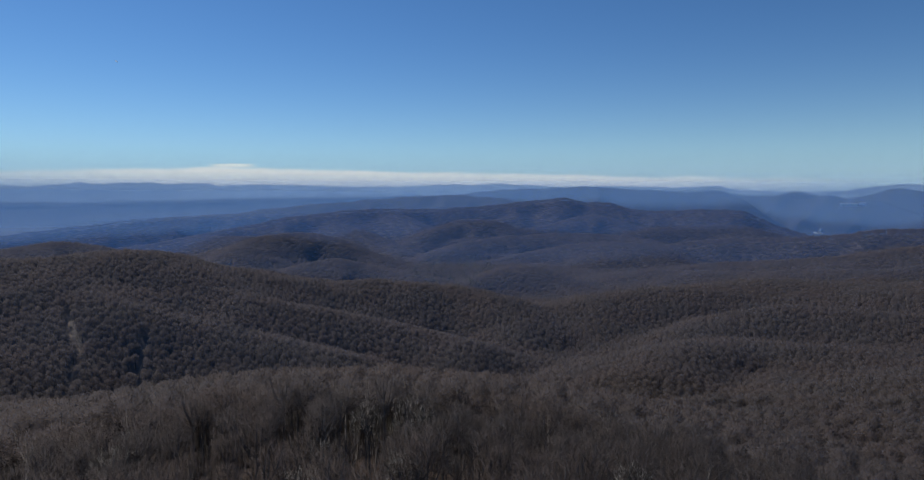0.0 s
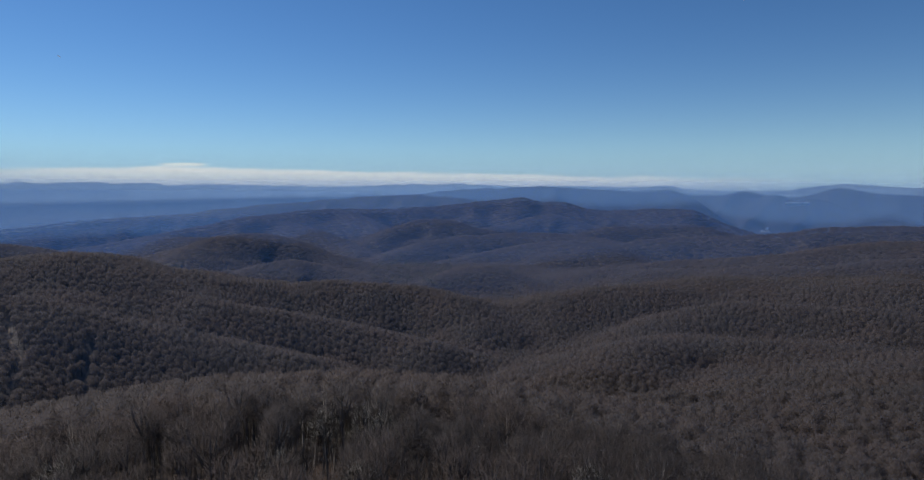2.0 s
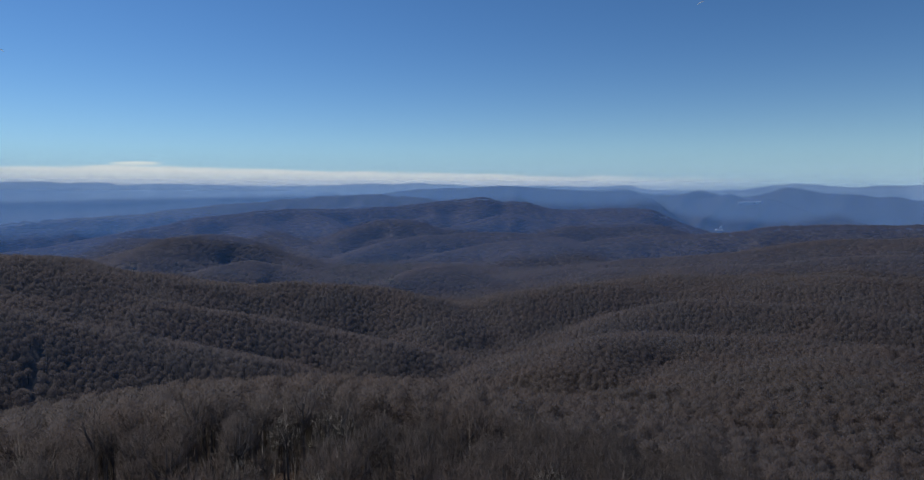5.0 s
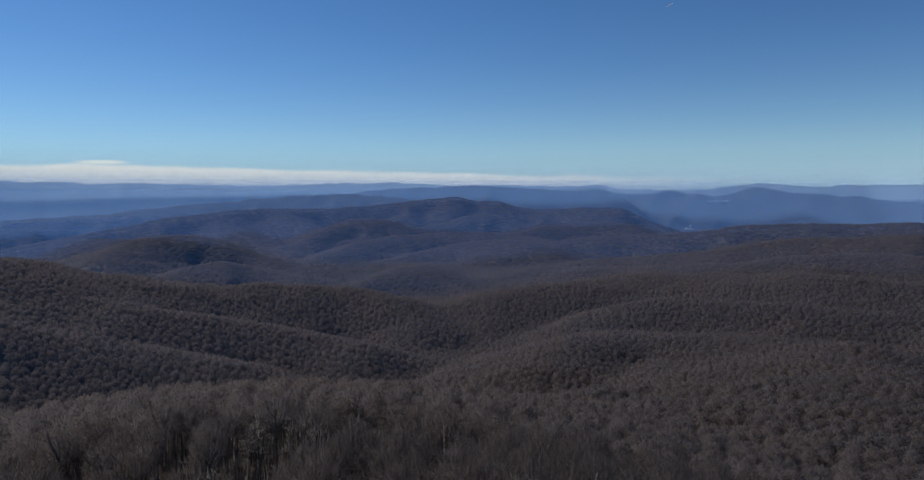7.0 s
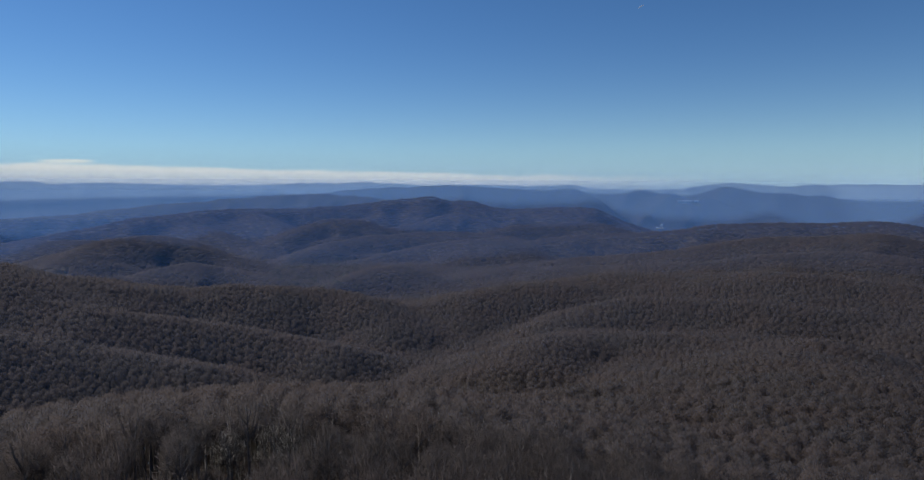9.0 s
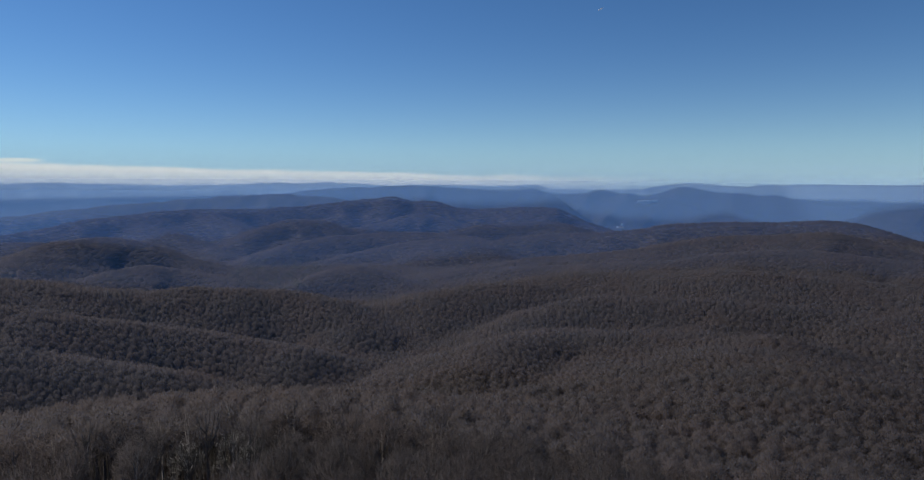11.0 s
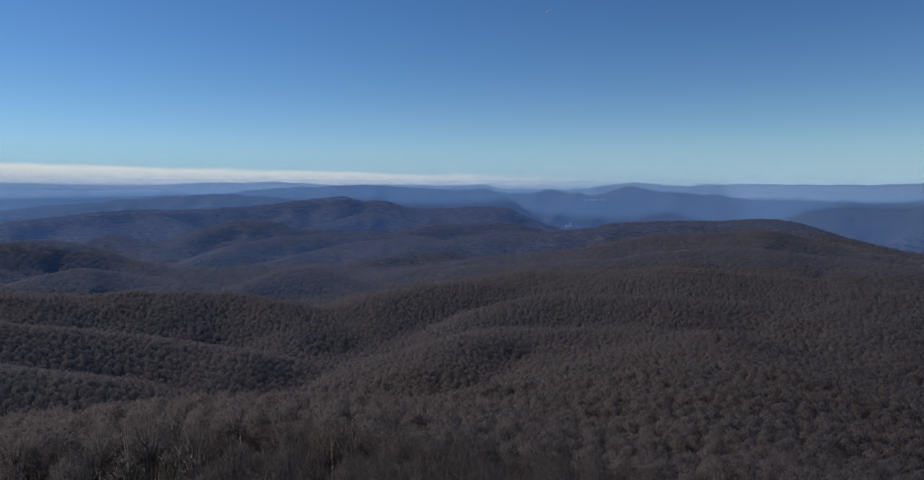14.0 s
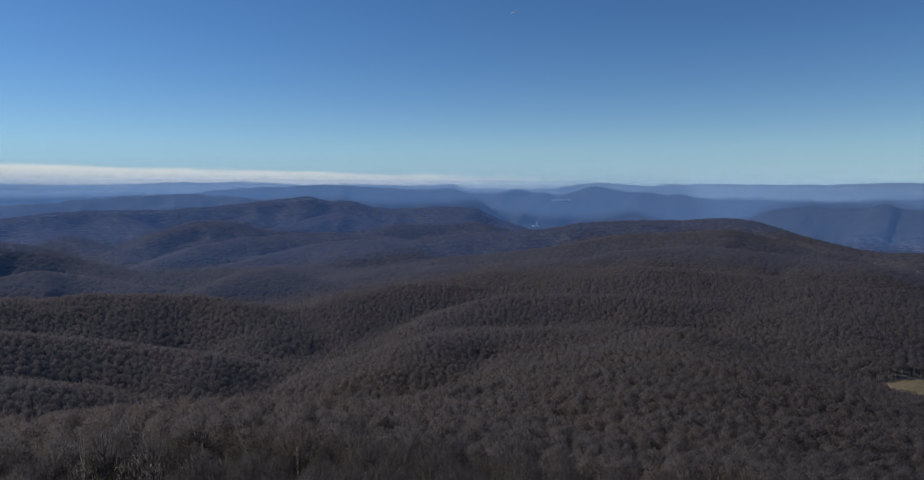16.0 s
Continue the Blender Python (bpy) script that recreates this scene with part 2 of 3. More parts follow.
# spurs on the flank of the mountain
ridge([(-14.2, 2850, -137), (-11.7, 2600, -158), (-9.1, 2350, -186), (-7.2, 2100, -205)], 0.42, 16, 12, 150, 4)
ridge([(-8.6, 2950, -100), (-6.7, 2750, -133), (-5.2, 2550, -165)], 0.42, 16, 12, 150, 4)
ridge([(-24.9, 2700, -185), (-21.7, 2500, -171), (-18.3, 2300, -174), (-15.9, 2100, -189), (-13.4, 1900, -207)], 0.42, 16, 12, 150, 4)
# hill low beside the knoll
ridge([(-42, 1600, -150), (-38, 1600, -120), (-36.6, 1650, -119), (-34.4, 1700, -119), (-32.9, 1680, -126), (-31.3, 1620, -142)], 0.30, 40, 10, 170, 4)
# the long mountain behind
ridge([(-46, 2500, -240), (-32.5, 2600, -217), (-30.5, 2650, -212), (-28, 2700, -208), (-24.9, 2750, -186), (-21.7, 2800, -157), (-18.3, 2850, -128), (-13.8, 2950, -103), (-9.8, 3000, -93), (-4.6, 3050, -98)], 0.33, 20, 26, 240, 6)
ridge([(-6.2, 3050, -105), (-3.2, 3080, -94), (-0.1, 3100, -79), (3, 3100, -59), (6.1, 3100, -43), (7.5, 3090, -45), (8.7, 3080, -65), (10.4, 3060, -59), (11.8, 3020, -86), (13.4, 3000, -98), (16.5, 2980, -94), (19.5, 2950, -87), (21.2, 2900, -93), (22.3, 2870, -117), (23.5, 2840, -138), (25, 2780, -161), (26.5, 2700, -180)], 0.36, 18, 26, 230, 6)
ridge([(-50, 3300, -290), (-38, 3350, -200), (-34.4, 3400, -177), (-30.4, 3450, -156), (-27, 3500, -128), (-21.6, 3550, -111), (-16.8, 3600, -80), (-11.8, 3650, -56), (-6.7, 3700, -31), (-3.5, 3700, -21), (-1.4, 3680, -28), (1.7, 3600, -40)], 0.33, 18, 26, 260, 6)
ridge([(-2.5, 4050, -23), (-1.1, 4050, -13), (1.4, 4050, 6), (5, 4050, 13), (8.3, 4050, 28), (10.3, 4050, 20), (14.4, 4050, 2), (17, 4030, -5), (19.5, 4000, -16), (20.6, 3950, -26), (21.5, 3880, -63), (22.4, 3800, -119), (23.3, 3700, -167)], 0.50, 12, 26, 260, 5)
# hills of the right-hand valley
ridge([(19.5, 4350, -53), (21.5, 4300, -32), (23, 4280, -32), (24.4, 4250, -13), (25, 4230, -35), (26.1, 4200, -42), (27.3, 4170, -16), (28, 4150, -30), (28.7, 4130, -44), (30.5, 4100, -50), (31.9, 4050, -82), (33.6, 3950, -122), (35.8, 3800, -152), (37.8, 3650, -166)], 0.42, 12, 20, 220, 5)
ridge([(24, 4600, -22), (25, 4600, -2), (25.9, 4580, -18), (26.8, 4550, -41)], 0.42, 10, 12, 220, 3)
ridge([(28.7, 4480, -52), (30.1, 4500, -21), (31.5, 4500, 13), (33.6, 4480, -5), (35.7, 4450, -23), (38.5, 4400, -33), (40.4, 4350, -52), (43, 4250, -77), (44.1, 4201, -92), (45.9, 4101, -122)], 0.42, 12, 20, 240, 4)
ridge([(45, 3951, -125), (46.7, 3901, -96), (48.8, 3881, -84), (50, 3851, -95), (51.1, 3851, -84), (52.1, 3821, -92), (53.5, 3801, -66), (54.5, 3801, -86), (55.8, 3781, -95), (63, 3750, -80)], 0.42, 12, 28, 200, 5)
ridge([(49.7, 3401, -295), (51.7, 3481, -260), (53.5, 3521, -220), (55.9, 3561, -179), (63, 3560, -120)], 0.36, 20, 20, 200, 5)
ridge([(28.2, 4850, 2), (30.9, 4850, 34), (32.3, 4850, 42), (34.8, 4850, 29), (36.9, 4850, 21), (37.7, 4850, 33), (41.1, 4850, 35), (42.8, 4851, 34), (46.7, 4851, 29), (49.5, 4851, 29), (52.2, 4851, 36), (55.7, 4851, 38), (66, 4850, 40)], 0.40, 12, 14, 260, 5)
ridge([(12.9, 4700, 10), (16, 4700, 19), (17.5, 4700, 23), (19.3, 4700, 31), (20.3, 4700, 10), (21.5, 4700, -15)], 0.30, 12, 0, 260, 3)
# low rolling country in the far plain
ridge([(-50, 4050, -190), (-37.3, 4000, -219), (-34.3, 4050, -167), (-33.2, 4080, -138), (-30.4, 4100, -133), (-26.6, 4120, -127), (-21.6, 4150, -119)], 0.30, 14, 10, 150, 8)
ridge([(-50, 4400, -120), (-35.8, 4400, -104), (-32.4, 4420, -95), (-26.1, 4420, -104), (-21.6, 4430, -96), (-17.8, 4440, -83), (-13.8, 4440, -76)], 0.35, 12, 10, 150, 7)
ridge([(-50, 4650, -50), (-35, 4640, -47), (-30.3, 4650, -42), (-24.8, 4650, -36), (-19.2, 4660, -25), (-11.8, 4660, -18), (-6.7, 4660, -5)], 0.4, 10, 8, 150, 6)
ridge([(-60, 4800, -8), (-37.8, 4800, -4), (-28.2, 4800, 3), (-16.8, 4800, 16), (-6.6, 4800, 21), (1.2, 4800, 12)], 0.5, 8, 0, 150, 2)
# tablelands on the skyline
ridge([(-70, 4920, 20), (-37.8, 4920, 35), (-34.2, 4920, 41), (-33.5, 4920, 49), (-32.9, 4920, 61), (-32.2, 4920, 46), (-31.1, 4920, 42), (-30.7, 4920, 50), (-28, 4920, 55), (-26.9, 4920, 44), (-26.1, 4920, 48), (-23.8, 4920, 49), (-22.9, 4920, 32), (-20.1, 4920, 42), (-15.8, 4920, 34), (-5.6, 4920, 35), (-4.8, 4920, 48), (-3.8, 4920, 39), (-3, 4920, 48), (-1.4, 4920, 39), (1.4, 4920, 52), (3.8, 4920, 39), (20, 4920, 20)], 0.6, 6, 0, 260, 1.5)

CANOPY = 17.0
FLOOR = ([0, 500, 800, 1200, 1650, 2000, 2800, 3300, 3700, 4000, 4300, 4600, 4800, 4900, 5200],
         [-170, -205, -212, -216, -205, -222, -262, -270, -232, -200, -172, -128, -78, -8, 10])


def ground_height(x, y):
    """The height of the bare ground."""
    x, y = np.asarray(x, float), np.asarray(y, float)
    shape = x.shape
    x, y = x.ravel(), y.ravel()
    d0 = np.hypot(x, y)
    floor = EYE + np.interp(d0, *FLOOR)
    floor = floor + 16 * (fbm(x / 420, y / 420, 3) - 0.5) * np.clip((d0 - 700) / 900, 0, 1)
    # the crests wander and the flanks are cut by gullies
    wx = x + 60 * (fbm(x / 300, y / 300, 40, 3) - 0.5)
    wy = y + 60 * (fbm(x / 300, y / 300, 50, 3) - 0.5)
    soft = np.clip(d0 / 300, 2.5, 4.5)
    tall = np.exp(np.clip((floor - EYE) / soft, -200, 60))
    small = 2 * (fbm(x / 70, y / 70, 90, 3) - 0.5)
    for q, slope, rnd, gully, wave, knob in RIDGES:
        # beyond this reach the flank lies under the valley floor
        reach = (q[:, 2].max() - EYE + 290) / slope + rnd
        near = np.nonzero((x > q[:, 0].min() - reach) & (x < q[:, 0].max() + reach) & (y > q[:, 1].min() - reach) & (y < q[:, 1].max() + reach))[0]
        px, py = x[near], y[near]
        best, bz = np.full(px.shape, 1e9), np.zeros(px.shape)
        for a, b in zip(q[:-1], q[1:]):
            e = b[:2] - a[:2]
            t = np.clip(((px - a[0]) * e[0] + (py - a[1]) * e[1]) / (e @ e), 0, 1)
            dd = np.hypot(px - a[0] - t * e[0], py - a[1] - t * e[1])
            m = dd < best
            best[m] = dd[m]
            bz[m] = (a[2] + t * (b[2] - a[2]))[m]
        z = bz - slope * (np.sqrt(best ** 2 + rnd ** 2) - rnd)
        if gully:
            r = 1 - np.abs(2 * fbm(wx[near] / wave, wy[near] / wave, 70, 3) - 1) * 2
            z = z + gully * (r - 0.75) * np.clip(best / 160, 0, 1)
        z = z + knob * small[near]
        tall[near] += np.exp(np.clip((z - EYE) / soft[near], -200, 60))
    h = EYE + soft * np.log(tall) - CANOPY
    h = h + 2.5 * (fbm(x / 45, y / 45, 11, 3) - 0.5)
    # rolling ground
    bold = np.interp(np.degrees(np.arctan2(x, y)), [-5, 15], [8, 13])
    h = h + bold * (fbm(x / 210, y / 105, 15, 2) - 0.5) * np.clip((d0 - 150) / 220, 0, 1) * np.clip((2200 - d0) / 700, 0.15, 1) * np.clip((3600 - d0) / 300, 0, 1)
    return h.reshape(shape)


AZ = np.concatenate([np.arange(-180, -50, 2.5), np.arange(-50, 68, 0.22), np.arange(68, 180, 2.5)])
RAD = np.concatenate([[4, 12, 24, 38], np.geomspace(52, 4980, 400)])
A, R = np.meshgrid(np.radians(AZ), RAD)
LAND_X, LAND_Y = R * np.sin(A), R * np.cos(A)
LAND = ground_height(LAND_X, LAND_Y)


def land(x, y):
    """The height of the ground sheet, between its corners."""
    x, y = np.asarray(x, float), np.asarray(y, float)
    u = np.interp(np.degrees(np.arctan2(x, y)), AZ, np.arange(len(AZ)))
    v = np.interp(np.hypot(x, y), RAD, np.arange(len(RAD)))
    i, j = np.minimum(u.astype(int), len(AZ) - 2), np.minimum(v.astype(int), len(RAD) - 2)
    u, v = u - i, v - j
    return (LAND[j, i] * (1 - u) + LAND[j, i + 1] * u) * (1 - v) + (LAND[j + 1, i] * (1 - u) + LAND[j + 1, i + 1] * u) * v


def terrain():
    X, Y, Z = LAND_X, LAND_Y, LAND
    nr, na = X.shape
    v = np.stack([X, Y, Z], -1).reshape(-1, 3)
    i, j = np.meshgrid(np.arange(nr - 1), np.arange(na), indexing="ij")
    k = (j + 1) % na
    f = np.stack([i * na + j, i * na + k, (i + 1) * na + k, (i + 1) * na + j], -1).reshape(-1, 4)
    v[:na, :2] *= 0.001
    me = triangles("ground", v, LITTER, f)
    me.materials.append(UNDERWOOD)
    me.materials.append(FAR_WOOD)
    reach = np.hypot(v[f[:, 0], 0], v[f[:, 0], 1])
    far = (reach > 430).astype(np.int32) + (reach > 3430)
    me.polygons.foreach_set("material_index", far.astype(np.int32))
    me.polygons.foreach_set("use_smooth", np.ones(len(f), dtype=bool))
    return tagged(new("ground", me), "forested hills and valleys covered in brown leaf litter", "ground", kind="structure")


terrain()


# ---- woods ----
rng = np.random.default_rng(7)


def tube(points, radii, sides):
    """Corners of the triangles of a tapered tube along points."""
    points = np.asarray(points, float)
    rings = []
    for k, p in enumerate(points):
        d = points[min(k + 1, len(points) - 1)] - points[max(k - 1, 0)]
        d = d / np.linalg.norm(d)
        a = np.cross(d, (0.31, 0.95, 0.05))
        a = a / np.linalg.norm(a)
        b = np.cross(d, a)
        w = np.arange(sides) * 2 * math.pi / sides
        rings.append(p + radii[k] * (np.cos(w)[:, None] * a + np.sin(w)[:, None] * b))
    out = []
    for r, s in zip(rings[:-1], rings[1:]):
        for k in range(sides):
            m = (k + 1) % sides
            out += [r[k], r[m], s[m], r[k], s[m], s[k]]
    return np.array(out)


def blades(base, way, length, width, face=None):
    """Thin tapering triangles from base along way, that face the way given."""
    way = way / np.linalg.norm(way, axis=1)[:, None]
    face = rng.normal(size=way.shape) if face is None else face / np.linalg.norm(face, axis=1)[:, None] + rng.normal(0, 0.5, way.shape)
    side = np.cross(way, face)
    side = side / np.linalg.norm(side, axis=1)[:, None] * np.reshape(width, (-1, 1)) * 0.5
    return np.stack([base + side, base - side, base + way * np.reshape(length, (-1, 1))], 1).reshape(-1, 3)


def outside(points, top, height):
    """The way from the heart of a crown outwards."""
    d = points - np.array([top[0], top[1], height * 0.56])
    return d / np.linalg.norm(d, axis=1)[:, None]


def bare_tree(height, spread, limbs, twigs, width, sides):
    """Corners of trunk, each limb and crown of a leafless tree that stands at the origin."""
    fork = height * rng.uniform(0.38, 0.5)
    lean = rng.normal(0, 0.35, 2)
    r0 = height * 0.013
    top = np.array([lean[0], lean[1], height * 0.86])
    trunk = tube([(0, 0, -0.6), (lean[0] * 0.1, lean[1] * 0.1, fork * 0.5), (lean[0] * 0.4, lean[1] * 0.4, fork), top * 0.82 + (0.2, -0.1, 0), top],
                 [r0 * 1.25, r0, r0 * 0.8, r0 * 0.4, r0 * 0.12], sides)
    arms, bases, ways = [], [], []
    for k in range(limbs):
        a = 2 * math.pi * (k + rng.uniform(-0.3, 0.3)) / limbs * 1.618
        s = rng.uniform(0.0, 1.0)
        p0 = np.array([lean[0] * 0.4, lean[1] * 0.4, fork]) * (1 - s) + top * 0.8 * s
        out = np.array([math.cos(a), math.sin(a), 0])
        reach = spread * rng.uniform(0.6, 0.95) * (1 - 0.35 * s)
        p2 = p0 + out * reach + np.array([0, 0, (height - p0[2]) * rng.uniform(0.45, 0.85)])
        p1 = p0 * 0.5 + p2 * 0.5 + out * reach * 0.12 - np.array([0, 0, reach * 0.1])
        arms.append(tube([p0, p1, p2], [r0 * 0.5, r0 * 0.3, r0 * 0.08], max(3, sides - 2)))
        for t in np.linspace(0.3, 1.0, 6):
            q = p0 * (1 - t) ** 2 + 2 * p1 * t * (1 - t) + p2 * t * t
            bases.append(q)
            ways.append(out * 0.6 + np.array([0, 0, 0.8]))
    for t in np.linspace(0.62, 1, 5):
        bases.append(top * t)
        ways.append(np.array([0, 0, 1.0]))
    bases, ways = np.array(bases), np.array(ways)
    pick = rng.integers(0, len(bases), twigs)
    b = bases[pick] + rng.normal(0, spread * 0.17, (twigs, 3)) * (1, 1, 0.75)
    w = ways[pick] + rng.normal(0, 0.75, (twigs, 3))
    # most of the twigs stand in sprays round the outside of the crown
    m, sprays = int(twigs * 0.75), 36
    h = np.linspace(-0.1, 0.98, sprays) ** 1.0
    a = np.arange(sprays) * 2.4 + rng.uniform(0, 6)
    r = spread * np.sqrt(1 - np.clip(h, 0, 1) ** 2) * rng.uniform(0.62, 0.95, sprays)
    heart = np.stack([top[0] + r * np.cos(a), top[1] + r * np.sin(a), height * (0.60 + 0.30 * h)], -1)
    out = np.stack([0.45 * np.cos(a) * (1 - 0.6 * h), 0.45 * np.sin(a) * (1 - 0.6 * h), 0.5 + 0.4 * h], -1)
    own_spray = rng.integers(0, sprays, m)
    b[:m] = heart[own_spray] + rng.normal(0, spread * 0.10, (m, 3))
    w[:m] = out[own_spray] + rng.normal(0, 0.42, (m, 3))
    crown = blades(b, w, rng.uniform(0.4, 1.2, twigs) * spread * 0.30, width * rng.uniform(0.6, 1.4, twigs), outside(b, top, height))
    return trunk, arms, crown


def soup(corners):
    """Corners, and the normals of the round whole that they make up."""
    d = corners - np.array([corners[:, 0].mean(), corners[:, 1].mean(), corners[:, 2].max() * 0.5])
    return corners, d / np.linalg.norm(d, axis=1)[:, None]


def fringe(n, width, length, sides=7, steps=(-8, 20, 46, 70), dense=True):
    """A treetop of one unit: the dome of its fine twigs, and single twigs that stand out and fray its outline."""
    a, h = rng.uniform(0, 2 * math.pi, n), rng.uniform(-0.2, 1.0, n)
    r = 0.45 * np.sqrt(1 - h * h * 0.97) * rng.uniform(0.8, 1.0, n)
    base = np.stack([r * np.cos(a), r * np.sin(a), 0.60 + 0.27 * h], -1)
    way = base * (2.2, 2.2, 0) + np.array([0, 0, 0.05]) + h[:, None] * (0, 0, 0.2) + rng.normal(0, 0.2, (n, 3)) * (1, 1, 0.5)
    d = base * (1, 1, 1.7) - (0, 0, 0.95)
    corners = blades(base, way, length * rng.uniform(0.5, 1.2, n), width * rng.uniform(0.6, 1.4, n), d)
    if dense:
        turn = np.arange(sides) * 2 * math.pi / sides
        rings = []
        for k, phi in enumerate(steps):
            r, q = 0.46 * math.cos(radians(phi)), 0.60 + 0.28 * math.sin(radians(phi))
            w = turn + k * math.pi / sides
            swell = rng.uniform(0.72, 1.18, (sides, 1))
            rings.append(np.stack([r * np.cos(w), r * np.sin(w), np.full(sides, q)], -1) * np.concatenate([swell, swell, rng.uniform(0.94, 1.05, (sides, 1))], 1))
        tip = np.array([rng.uniform(-0.06, 0.06), rng.uniform(-0.06, 0.06), 0.885])
        heart = []
        for lower, upper in zip(rings[:-1], rings[1:]):
            for k in range(sides):
                m = (k + 1) % sides
                heart += [lower[k], lower[m], upper[k], lower[m], upper[m], upper[k]]
        for k in range(sides):
            heart += [rings[-1][k], rings[-1][(k + 1) % sides], tip]
        corners = np.concatenate([corners, np.array(heart)])
    n3 = corners * (1, 1, 1.7) - (0, 0, 0.95)
    return corners, n3 / np.linalg.norm(n3, axis=1)[:, None]


CROWN_SHARE, SLOPE_SHARE = 0.45, 0.62


def lie(x, y):
    """The slope of the land in x and y under each tree."""
    s, h = 11.0, land(x, y)
    return (land(x + s, y) - h) / s, (land(x, y + s) - h) / s


def planted(kinds, x, y, z, across, high):
    """All the trees at x, y, z as the corners and normals of one mesh: each takes one of the kinds, a turn and a size."""
    sx, sy = lie(x, y)
    # normals lean less with the slope near by, to even out the brightness there
    share = SLOPE_SHARE * np.interp(np.hypot(x, y), [280, 700], [0.3, 1.0])
    which, turn = rng.integers(0, len(kinds), len(x)), rng.uniform(0, 2 * math.pi, len(x))
    vs, ns = [], []
    for k, (corners, normals) in enumerate(kinds):
        m = which == k
        c, s = np.cos(turn[m])[:, None], np.sin(turn[m])[:, None]
        wide, tall = across[m][:, None], high[m][:, None]
        px, py, pz = (corners[:, q][None] for q in range(3))
        vs.append(np.stack([x[m][:, None] + wide * (px * c - py * s), y[m][:, None] + wide * (px * s + py * c), z[m][:, None] + tall * pz], -1).reshape(-1, 3))
        px, py, pz = (normals[:, q][None] for q in range(3))
        # slope shading is put into the crown normals, which lean with the land
        own = np.stack([px * c - py * s, px * s + py * c, pz + 0 * c], -1) * CROWN_SHARE
        own = own + np.stack([-share[m] * sx[m], -share[m] * sy[m], np.ones(m.sum())], -1)[:, None]
        ns.append((own / np.linalg.norm(own, axis=2)[..., None]).reshape(-1, 3))
    return np.concatenate(vs), np.concatenate(ns)


FROM, TO = -42.0, 61.0
MEADOW = (57.1, 757.0)


def bearing(x, y):
    return np.degrees(np.arctan2(x, y))


def on_meadow(x, y):
    cx, cy = MEADOW[1] * math.sin(radians(MEADOW[0])), MEADOW[1] * math.cos(radians(MEADOW[0]))
    b = radians(MEADOW[0])
    along, over = (x - cx) * math.cos(b) - (y - cy) * math.sin(b), (x - cx) * math.sin(b) + (y - cy) * math.cos(b)
    return (along / 46) ** 2 + (over / 31) ** 2 < 1 + 0.5 * (fbm(x / 15, y / 15, 5, 2) - 0.5)


TRAILS = ((-34.0, 680, 850, 1.0), (-29.5, 700, 775, 1.0))


def trail_bearing(b0, d):
    return b0 + 0.45 * np.sin(d / 37) + 0.2 * np.sin(d / 13)


def on_trail(x, y):
    """Narrow cuts that run up the slope of the knoll."""
    b, d = bearing(x, y), np.hypot(x, y)
    hit = np.zeros(x.shape, bool)
    for b0, near, far, half in TRAILS:
        hit |= (np.abs(b - trail_bearing(b0, d)) * d / 57.3 < half + 3.6) & (d > near) & (d < far)
    return hit


OUTCROP = ((-23.2, 1484.0, 5.5), (-22.9, 1492.0, 3.5), (-22.25, 1522.0, 3.2))


def by_outcrop(x, y):
    """The strip on the camera's side of the boulders, kept free of trees so they show."""
    b, d = bearing(x, y), np.hypot(x, y)
    return np.any([(np.abs(b - b0) < 0.3) & (d > d0 - 75) & (d < d0 + 6) for b0, d0, _ in OUTCROP], axis=0)


def scatter(near, far, step, jitter=0.42):
    n = int(far / step / 0.9) + 2
    i, j = np.meshgrid(np.arange(-n, n + 1), np.arange(-n, n + 1))
    x = (i + 0.5 * (j % 2)) * step + rng.uniform(-jitter, jitter, i.shape) * step
    y = j * step * 0.9 + rng.uniform(-jitter, jitter, i.shape) * step
    x, y = x.ravel(), y.ravel()
    d, b = np.hypot(x, y), bearing(x, y)
    keep = (d >= near) & (d < far) & (b > FROM) & (b < TO) & ~on_meadow(x, y) & ~on_trail(x, y)
    # a few gaps where the floor shows
    keep &= value_noise(x / 26 + 50, y / 26, 21) > 0.05
    return x[keep], y[keep]


def stuff(name, shape, mat, label, category, twigs=0, heart=0):
    """One mesh of many trees; after so many twigs of a treetop come the faces of its fine dome."""
    me = rounded(triangles(name, shape[0], mat), shape[1])
    if twigs:
        me.materials.append(TWIG_MASS)
        me.polygons.foreach_set("material_index", (np.arange(len(me.polygons)) % (twigs + heart) >= twigs).astype(np.int32))
    return tagged(new(name, me), label, category, kind="stuff")


# trees beside the hilltop, each a thing of its own
KINDS = [bare_tree(rng.uniform(18, 22), rng.uniform(3.8, 4.8), 7, 1500, 0.055, 6) for _ in range(8)]
near_x, near_y = scatter(68, 165, 7.2, 0.4)
